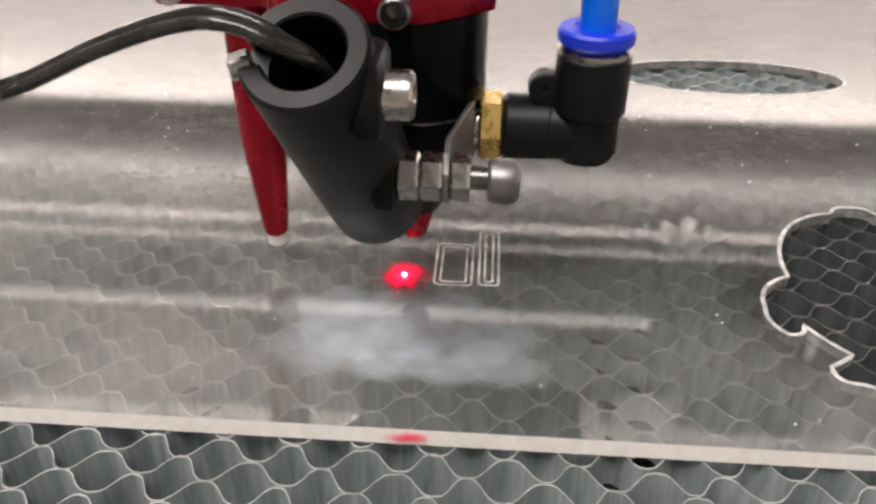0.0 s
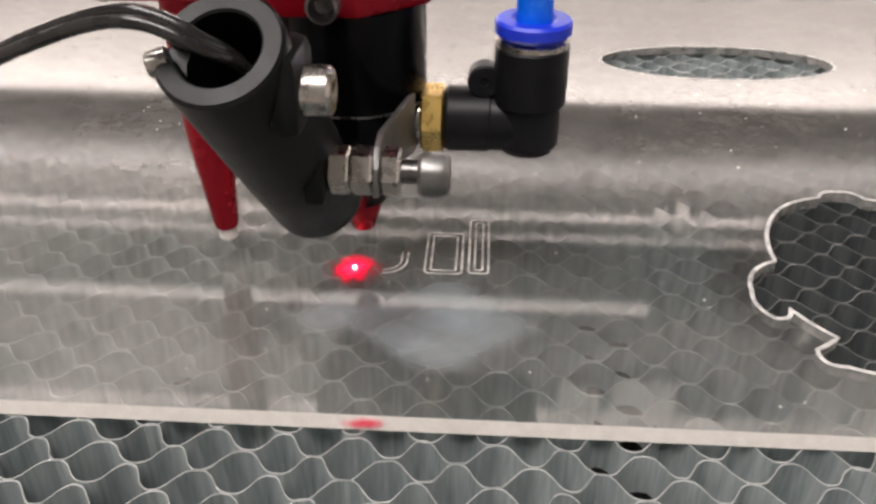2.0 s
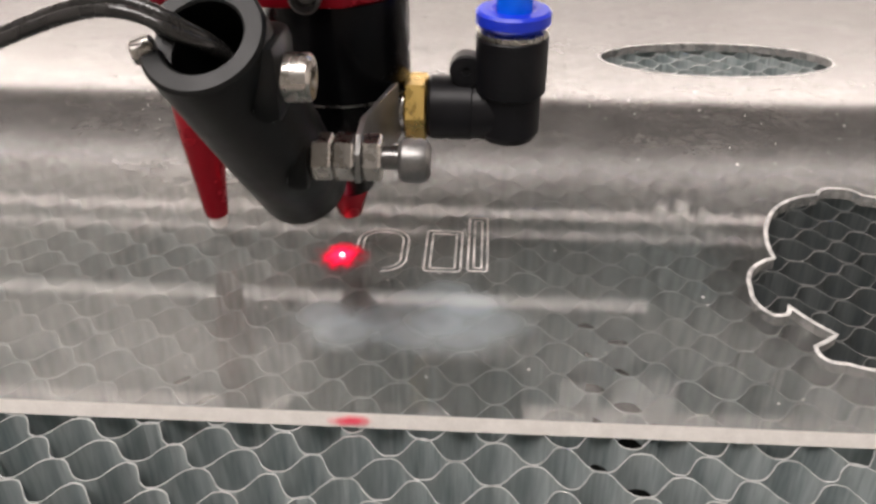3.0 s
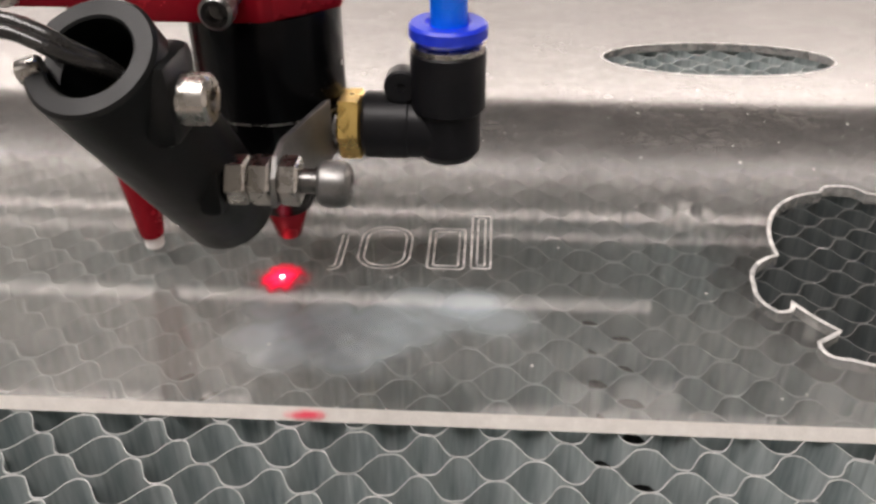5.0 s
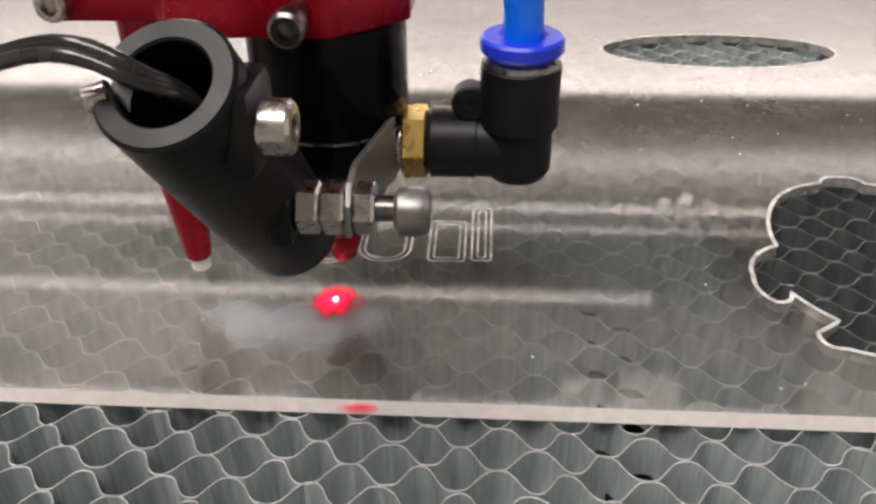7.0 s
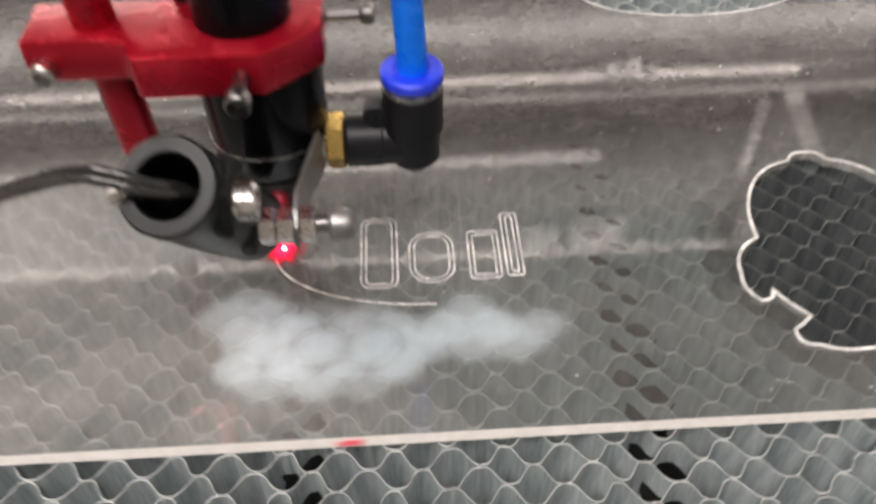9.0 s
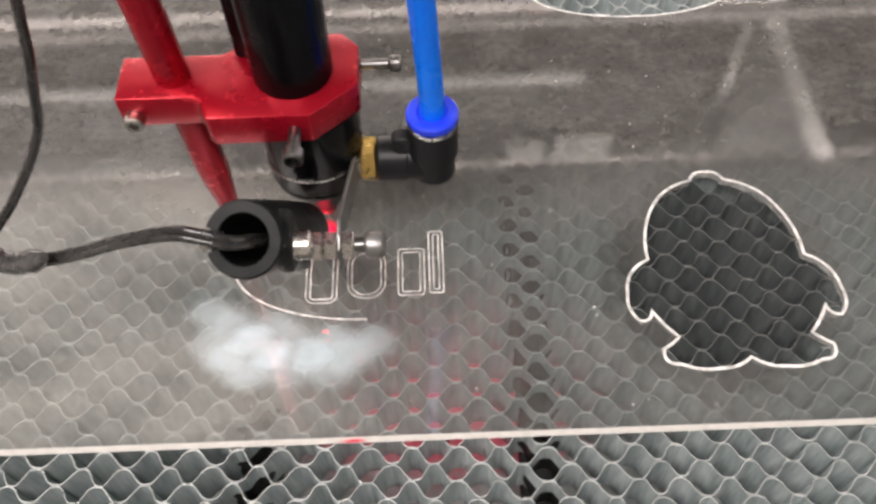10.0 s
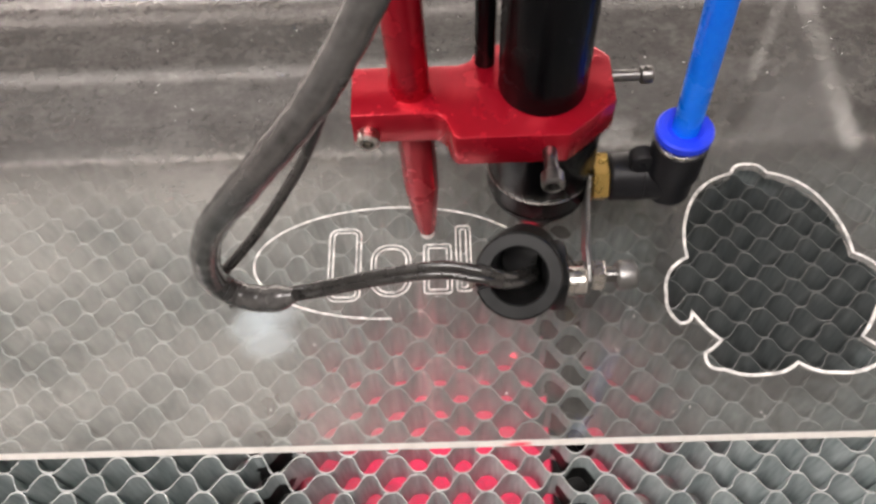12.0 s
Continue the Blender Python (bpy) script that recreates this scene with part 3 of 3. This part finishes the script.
    loop = part("loop_wire", sweep([(-86, -50, 57), (-75, -42, 66), (-63, -34, 81), (-55, -33, 100), (-50, -32, 115), (-43, -27, 150), (-37, 0, 260)], 1.4, 12), RUBBER, head, "thin black loop of wire")
    return head, (sleeve, loop)


# ---- cuts in the sheet ----
def ridge(points, width=0.7, closed=False, lift=0.12):
    """A narrow frosted seam along points (mm) on the sheet."""
    bm = bmesh.new()
    p = [Vector(q) for q in points]
    rows = []
    n = len(p)
    for i in range(n):
        a = p[(i - 1) % n] if closed or i else p[i]
        b = p[(i + 1) % n] if closed or i < n - 1 else p[i]
        side = Vector((-(b - a).y, (b - a).x)).normalized() * width / 2
        rows.append([bm.verts.new(Vector((*(p[i] + side * k), h)) * MM) for k, h in ((-1, 0.01), (-0.5, lift), (0.5, lift), (1, 0.01))])
    pairs = list(zip(rows[:-1], rows[1:])) + ([(rows[-1], rows[0])] if closed else [])
    for r0, r1 in pairs:
        for k in range(3):
            bm.faces.new((r0[k], r1[k], r1[k + 1], r0[k + 1]))
    bmesh.ops.recalc_face_normals(bm, faces=bm.faces)
    return bm


def bar_outline(x0, x1, y0, y1, r):
    pts = []
    for cx, cy, a0 in ((x1 - r, y0 + r, -90), (x1 - r, y1 - r, 0), (x0 + r, y1 - r, 90), (x0 + r, y0 + r, 180)):
        pts += [(cx + r * math.cos(radians(a0 + k * 15)), cy + r * math.sin(radians(a0 + k * 15))) for k in range(7)]
    return pts


def spread(points, gap=0.8):
    """The same closed line with points at most gap apart."""
    out = []
    for p, q in zip(points, points[1:] + points[:1]):
        p, q = Vector(p), Vector(q)
        n = max(1, int((q - p).length / gap))
        out += [p + (q - p) * k / n for k in range(n)]
    return out


CUTS = []


def hole_rims(sheet_ob):
    ring = [(105.2 + 46.1 * math.cos(2 * math.pi * k / 120), 209.9 + 18.8 * math.sin(2 * math.pi * k / 120)) for k in range(120)]
    part("cut_rim", ridge(ring, 0.9, True), FROST, sheet_ob, "white frosted rim of the oval hole")
    mid = Vector((117.7, 60))
    loop = [mid + (Vector(p) - mid) * 1.012 for p in figure_hole()]
    part("cut_rim", ridge(spread(loop, 1.2), 1.15, True), FROST, sheet_ob, "white frosted rim of the figure hole")


def cut_lines(sheet_ob):
    """Plain bars and a long oval, cut one after the other. Each piece comes up where the beam has passed."""
    bars = [((10.2, 15.2, 52.6, 79, 1), []), ((-1.0, 8.4, 52, 71.6, 1.2), []), ((-19.2, -5.7, 51.4, 71.8, 6), [1.9, 2.5, 2.9, 3.3]), ((-34, -23, 50, 79, 3), [4.7, 5.2, 5.6, 6.1])]
    for (x0, x1, y0, y1, r), times in bars:
        for inset in (0, 1.5):
            loop = spread(bar_outline(x0 + inset, x1 - inset, y0 + inset, y1 - inset, max(0.5, r - inset)))
            if not times:
                part("cut_line", ridge(loop, 0.62, True), FROST, sheet_ob)
                continue
            for k, t in enumerate(times):
                a, b = k * len(loop) // len(times), (k + 1) * len(loop) // len(times)
                CUTS.append((part("cut_line", ridge((loop + loop[:1])[a:b + 1], 0.62), FROST, sheet_ob), t))
    clock = [(0, 7.0), (88, 8.8), (130, 9.5), (183, 10.5), (262, 12.05)]
    n = 48
    for k in range(n):
        f0, f1 = k * 262 / n, (k + 1) * 262 / n
        t = next(t0 + (t1 - t0) * (f1 - a0) / (a1 - a0) for (a0, t0), (a1, t1) in zip(clock[:-1], clock[1:]) if f1 <= a1 + 0.01)
        if t > 11.85:
            continue
        pts = [(-12 - 48 * math.sin(radians(f0 + (f1 - f0) * j / 6)), 65.4 - 22.5 * math.cos(radians(f0 + (f1 - f0) * j / 6))) for j in range(7)]
        CUTS.append((part("cut_line", ridge(pts, 0.8), FROST, sheet_ob), t))


def dust_specks():
    """Grains of acrylic swarf lying on the sheet."""
    rng = random.Random(21)
    bm = bmesh.new()
    for k in range(170):
        x, y = rng.uniform(-150, 170), rng.uniform(4, 190)
        if abs(x - 117.7) < 42 and 16 < y < 106 or ((x - 105) / 50) ** 2 + ((y - 210) / 22) ** 2 < 1:
            continue
        r = rng.choice((0.14, 0.18, 0.22, 0.3, 0.42))
        m = Matrix.Translation((x * MM, y * MM, 0.12 * MM)) @ Matrix.Rotation(rng.uniform(0, 6), 4, "Z") @ Matrix.Diagonal((r * MM, r * MM * rng.uniform(0.5, 1), 0.16 * MM, 1))
        bmesh.ops.create_icosphere(bm, subdivisions=1, radius=1, matrix=m)
    ob = part("dust_specks", bm, FROST)
    return tagged(ob, "white grains of acrylic swarf on the sheet", "dust", kind="stuff")


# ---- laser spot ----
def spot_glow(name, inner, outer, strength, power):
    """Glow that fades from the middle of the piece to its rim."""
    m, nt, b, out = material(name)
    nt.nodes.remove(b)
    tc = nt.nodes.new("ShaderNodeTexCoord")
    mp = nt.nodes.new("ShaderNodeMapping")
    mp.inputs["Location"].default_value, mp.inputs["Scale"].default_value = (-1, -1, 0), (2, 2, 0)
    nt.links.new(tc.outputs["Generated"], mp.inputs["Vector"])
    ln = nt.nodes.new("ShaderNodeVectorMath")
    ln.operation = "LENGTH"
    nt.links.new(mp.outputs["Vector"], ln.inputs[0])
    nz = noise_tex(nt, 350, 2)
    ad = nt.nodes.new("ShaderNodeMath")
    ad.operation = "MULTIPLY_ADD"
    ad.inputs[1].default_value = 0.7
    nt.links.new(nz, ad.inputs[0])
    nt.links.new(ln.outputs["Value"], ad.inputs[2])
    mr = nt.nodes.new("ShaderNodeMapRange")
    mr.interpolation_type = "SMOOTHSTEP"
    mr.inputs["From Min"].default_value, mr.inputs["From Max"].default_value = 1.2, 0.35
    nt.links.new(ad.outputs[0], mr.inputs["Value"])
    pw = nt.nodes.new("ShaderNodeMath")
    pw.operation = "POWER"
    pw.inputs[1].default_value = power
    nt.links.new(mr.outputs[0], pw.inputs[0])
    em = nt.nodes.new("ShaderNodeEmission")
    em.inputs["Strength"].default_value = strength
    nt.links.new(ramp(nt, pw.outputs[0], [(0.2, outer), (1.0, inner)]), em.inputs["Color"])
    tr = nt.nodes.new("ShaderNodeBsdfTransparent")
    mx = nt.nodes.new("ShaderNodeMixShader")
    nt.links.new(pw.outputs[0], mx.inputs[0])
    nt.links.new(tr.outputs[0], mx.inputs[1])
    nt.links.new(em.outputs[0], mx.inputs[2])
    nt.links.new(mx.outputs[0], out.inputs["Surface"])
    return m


def mound(rx, ry, h, n=28, rings=5):
    """A low dome."""
    bm = bmesh.new()
    rows = []
    for j in range(1, rings + 1):
        a = j / rings * math.pi / 2
        rows.append([bm.verts.new(Vector((rx * math.sin(a) * math.cos(2 * math.pi * k / n), ry * math.sin(a) * math.sin(2 * math.pi * k / n), h * math.cos(a))) * MM) for k in range(n)])
    top = bm.verts.new((0, 0, h * MM))
    for k in range(n):
        bm.faces.new((top, rows[0][k], rows[0][(k + 1) % n]))
    for r0, r1 in zip(rows[:-1], rows[1:]):
        for k in range(n):
            bm.faces.new((r0[k], r1[k], r1[(k + 1) % n], r0[(k + 1) % n]))
    return bm


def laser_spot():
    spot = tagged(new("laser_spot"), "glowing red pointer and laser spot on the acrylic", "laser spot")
    # the lit spot and its red halo, put in as glowing domes
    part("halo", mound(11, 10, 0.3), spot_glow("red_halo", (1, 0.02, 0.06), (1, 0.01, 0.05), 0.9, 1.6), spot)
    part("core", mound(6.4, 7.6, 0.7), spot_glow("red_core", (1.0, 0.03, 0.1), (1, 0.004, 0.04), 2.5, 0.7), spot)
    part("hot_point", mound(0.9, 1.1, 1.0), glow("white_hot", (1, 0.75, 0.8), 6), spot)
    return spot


def edge_glint():
    # added glowing dome: the red glint on the sheet's front edge
    ob = part("edge_glint", mound(6.5, 1.7, 0.15), spot_glow("red_edge", (1, 0.12, 0.17), (1, 0.14, 0.18), 0.9, 0.8))
    return tagged(ob, "glowing dome added on the sheet edge for its red laser glint", "laser light")


# ---- smoke ----
def smoke_material():
    m = spot_glow("smoke", (1, 1, 1), (1, 1, 1), 1, 0.7)
    nt = m.node_tree
    em = next(n for n in nt.nodes if n.type == "EMISSION")
    di = nt.nodes.new("ShaderNodeBsdfDiffuse")
    di.inputs["Color"].default_value = (0.86, 0.93, 1.0, 1)
    mx = next(n for n in nt.nodes if n.type == "MIX_SHADER")
    nt.links.new(di.outputs[0], mx.inputs[2])
    nt.nodes.remove(em)
    pw = next(n for n in nt.nodes if n.type == "MATH" and n.operation == "POWER")
    sc = nt.nodes.new("ShaderNodeMath")
    sc.operation = "MULTIPLY"
    sc.inputs[1].default_value = 0.48
    nt.links.new(pw.outputs[0], sc.inputs[0])
    nt.links.new(sc.outputs[0], mx.inputs[0])
    for n in nt.nodes:
        if n.type == "TEX_NOISE":
            n.inputs["Scale"].default_value = 110
        if n.type == "MATH" and n.operation == "MULTIPLY_ADD":
            n.inputs[1].default_value = 0.35
        if n.type == "MAP_RANGE":
            n.inputs["From Max"].default_value = 0.4
    return m


# smoke held under the sheet: seconds, then clouds of (x, y, half width, half depth in mm, layers of smoke)
SMOKE_ROWS = [
    (0, [(-8, 36, 16, 10, 3.2), (7, 31, 12, 8, 2.0), (-24, 46, 9, 5, 1.2)]),
    (0.6, [(-2, 34, 15, 9, 2.8), (8, 30, 10, 8, 2.0), (-22, 46, 11, 5, 1.3)]),
    (1.5, [(2, 34, 13, 9, 2.3), (-20, 41, 14, 6, 1.2)]),
    (2.1, [(2, 35, 11, 8, 2.0), (-20, 40, 10, 5, 0.9)]),
    (2.6, [(4, 36, 11, 8, 1.6)]),
    (3.0, [(6, 37, 12, 9, 1.5), (-20, 36, 8, 7, 0.7)]),
    (3.2, [(4, 38, 12, 9, 1.6), (-26, 35, 15, 11, 1.0)]),
    (4.8, [(5, 37, 12, 9, 1.6), (-24, 29, 18, 13, 1.1)]),
    (5.2, [(-25, 28, 17, 11, 2.3), (-8, 33, 13, 8, 1.8), (12, 40, 12, 5, 1.5), (-41, 34, 10, 9, 1.3)]),
    (5.7, [(-36, 34, 17, 11, 3.0), (-16, 31, 14, 9, 2.2), (2, 42, 12, 5, 1.3), (-53, 42, 10, 12, 1.6)]),
    (6.2, [(-37, 34, 18, 12, 3.2), (-18, 31, 15, 10, 2.6), (2, 42, 13, 5, 1.4), (-55, 48, 9, 14, 1.8)]),
    (6.6, [(-32, 34, 18, 11, 2.6), (-12, 34, 14, 8, 1.6), (-52, 42, 12, 9, 1.5)]),
    (7.0, [(-32, 30, 20, 10, 0.7)]),
    (7.3, [(-35, 25, 16, 9, 0.55)]),
    (7.9, [(-44, 29, 18, 10, 2.2)]),
    (8.8, [(-54, 32, 17, 9, 3.2), (-34, 31, 16, 7, 2.8), (-8, 37, 16, 5, 1.9), (-69, 40, 8, 10, 1.8)]),
    (9.0, [(-47, 31, 17, 9, 3.3), (-33, 30, 15, 8, 2.8), (-4, 36, 17, 5, 1.8), (-68, 42, 9, 9, 1.5)]),
    (9.5, [(-50, 33, 15, 8, 3.2), (-34, 30, 12, 6, 2.2), (-10, 32, 14, 5, 1.4), (-70, 44, 8, 7, 1.2)]),
    (10.2, [(-52, 34, 13, 8, 2.8), (-30, 33, 16, 6, 1.6), (-70, 55, 7, 9, 1.2)]),
    (10.7, [(-52, 34, 15, 9, 1.3), (-28, 33, 15, 7, 0.9), (-72, 62, 9, 10, 0.7)]),
    (11.3, [(-52, 35, 16, 9, 0.8), (-72, 55, 9, 9, 0.6)]),
    (12, [(-57, 43, 11, 8, 0.95)]),
]


def smoke():
    """Smoke trapped in the cells of the bed right under the sheet: soft pads, up to five to a cell, that come up as a cell fills."""
    cloud = tagged(new("smoke_cloud"), "thin whitish smoke trapped in the comb cells under the acrylic", "smoke")
    mat = smoke_material()
    rng = random.Random(4)
    pads = []
    for v in range(4):
        r = random.Random(50 + v)
        bm = mound(10.6 * r.uniform(0.92, 1.08), 8.6 * r.uniform(0.92, 1.08), 0.12, 22, 4)
        finish(bm)
        me = bpy.data.meshes.new("smoke_pad")
        bm.to_mesh(me)
        bm.free()
        me.materials.append(mat)
        pads.append(me)
    c, sn = math.cos(radians(-1.4)), math.sin(radians(-1.4))
    rows = []
    for j in range(1, 15):
        for i in range(-4, 7):
            x = -46.6 + PITCH / 4 + (PITCH / 2 if j % 2 else 0) + 0.75 * PITCH + (i - 2) * PITCH
            y = -8.5 + ROW + j * ROW
            x, y = x * c - y * sn, x * sn + y * c
            for layer in range(5):
                need = 0.6 * layer + 0.45 + rng.uniform(-0.15, 0.15)
                lift = -3.54 + 0.04 * layer
                keys = []
                for t, clouds in SMOKE_ROWS:
                    amount = max(a * math.exp(-(((x - cx) / rx) ** 2 + ((y - cy) / ry) ** 2) * 0.75) for cx, cy, rx, ry, a in clouds)
                    keys.append((t, amount > need))
                turn = rng.uniform(-14, 14)
                dx, dy = rng.uniform(-0.8, 0.8), rng.uniform(-0.6, 0.6)
                if not any(k for _, k in keys):
                    continue
                ob = new("smoke_pad", pads[rng.randrange(4)])
                ob.parent = cloud
                ob.visible_shadow = False
                rows.append((ob, [(t, pose((x + dx) * MM, (y + dy) * MM, (lift if up else -56) * MM, 0, 0, turn)) for t, up in keys]))
    return rows


# ---- added red glow below the bed ----
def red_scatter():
    """Glowing domes added below the comb for scattered pointer light, seen through its cells."""
    ob = tagged(new("under_comb_glow"), "added red glow under the honeycomb cells, in place of scattered pointer light", "laser light")
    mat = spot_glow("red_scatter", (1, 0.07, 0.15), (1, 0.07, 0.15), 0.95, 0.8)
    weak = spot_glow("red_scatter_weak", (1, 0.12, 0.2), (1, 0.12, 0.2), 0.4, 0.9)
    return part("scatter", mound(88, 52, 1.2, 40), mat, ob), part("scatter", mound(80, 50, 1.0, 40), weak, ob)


room()
machine()
honeycomb()
SHEET = sheet()
dust_specks()
hole_rims(SHEET)
cut_lines(SHEET)
SMOKE = smoke()
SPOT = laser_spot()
GLINT = edge_glint()
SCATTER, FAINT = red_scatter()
HEAD, HANGING = laser_head()

# where the nozzle stands over the sheet: seconds, x, y in mm
HEAD_ROWS = [(0, -8.1, 56.6), (0.5, -10.4, 56.9), (1, -9.6, 62.4), (1.5, -13, 44.9), (2, -18.2, 54.4), (2.5, -17.7, 45.2), (3, -21.9, 59.3), (3.2, -18.2, 66.9),
             (4.8, -39.1, 50.7), (5, -36, 47.3), (5.5, -29.8, 58.3), (6, -26.8, 71.4), (6.5, -27.2, 56.1), (7, -21, 35.4), (7.2, -28.5, 40.8), (7.7, -42, 46), (8.2, -54, 53),
             (8.8, -62.5, 62.4), (9, -57.2, 69.4), (9.5, -41.7, 76.9), (10, -27.5, 81.7), (10.5, -10.9, 82.8), (11, 4.9, 81.8), (11.5, 21, 78.8), (12, 34.2, 69.1)]


def motions():
    """All that moves: the head over the sheet, its spot, the fresh cuts and the smoke."""
    walk(HEAD, [(t, pose((x + 1.9) * MM, (y + 1) * MM, 11.5 * MM)) for t, x, y in HEAD_ROWS])
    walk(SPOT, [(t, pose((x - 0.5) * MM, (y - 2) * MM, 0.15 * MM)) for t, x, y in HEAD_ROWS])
    walk(GLINT, [(t, pose((x * 0.7 + 3.5) * MM, -0.75 * MM, -1.6 * MM, 70, 0, 0)) for t, x, y in HEAD_ROWS])
    # the hanging cable sways about its lowest bend
    bend = Matrix.Translation((-0.08, -0.055, 0.06))
    for ob in HANGING:
        walk(ob, [(t, bend @ pose(0, 0, 0, 0, lean, 0) @ bend.inverted()) for t, lean in ((0, -3), (9.5, -3), (10.5, -5), (11.2, -2), (12, 0.5))])
    for ob, t in CUTS:
        low, up = pose(0, 0, -0.05), pose(0, 0, 0)
        walk(ob, [(0, low), (t - 0.1, low), (t, up), (12, up)])
    for ob, rows in SMOKE:
        walk(ob, rows)
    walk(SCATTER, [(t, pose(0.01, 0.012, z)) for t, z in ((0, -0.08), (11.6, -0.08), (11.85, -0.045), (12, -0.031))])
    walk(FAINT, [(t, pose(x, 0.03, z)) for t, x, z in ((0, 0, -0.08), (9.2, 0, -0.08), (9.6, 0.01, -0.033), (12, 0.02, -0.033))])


motions()
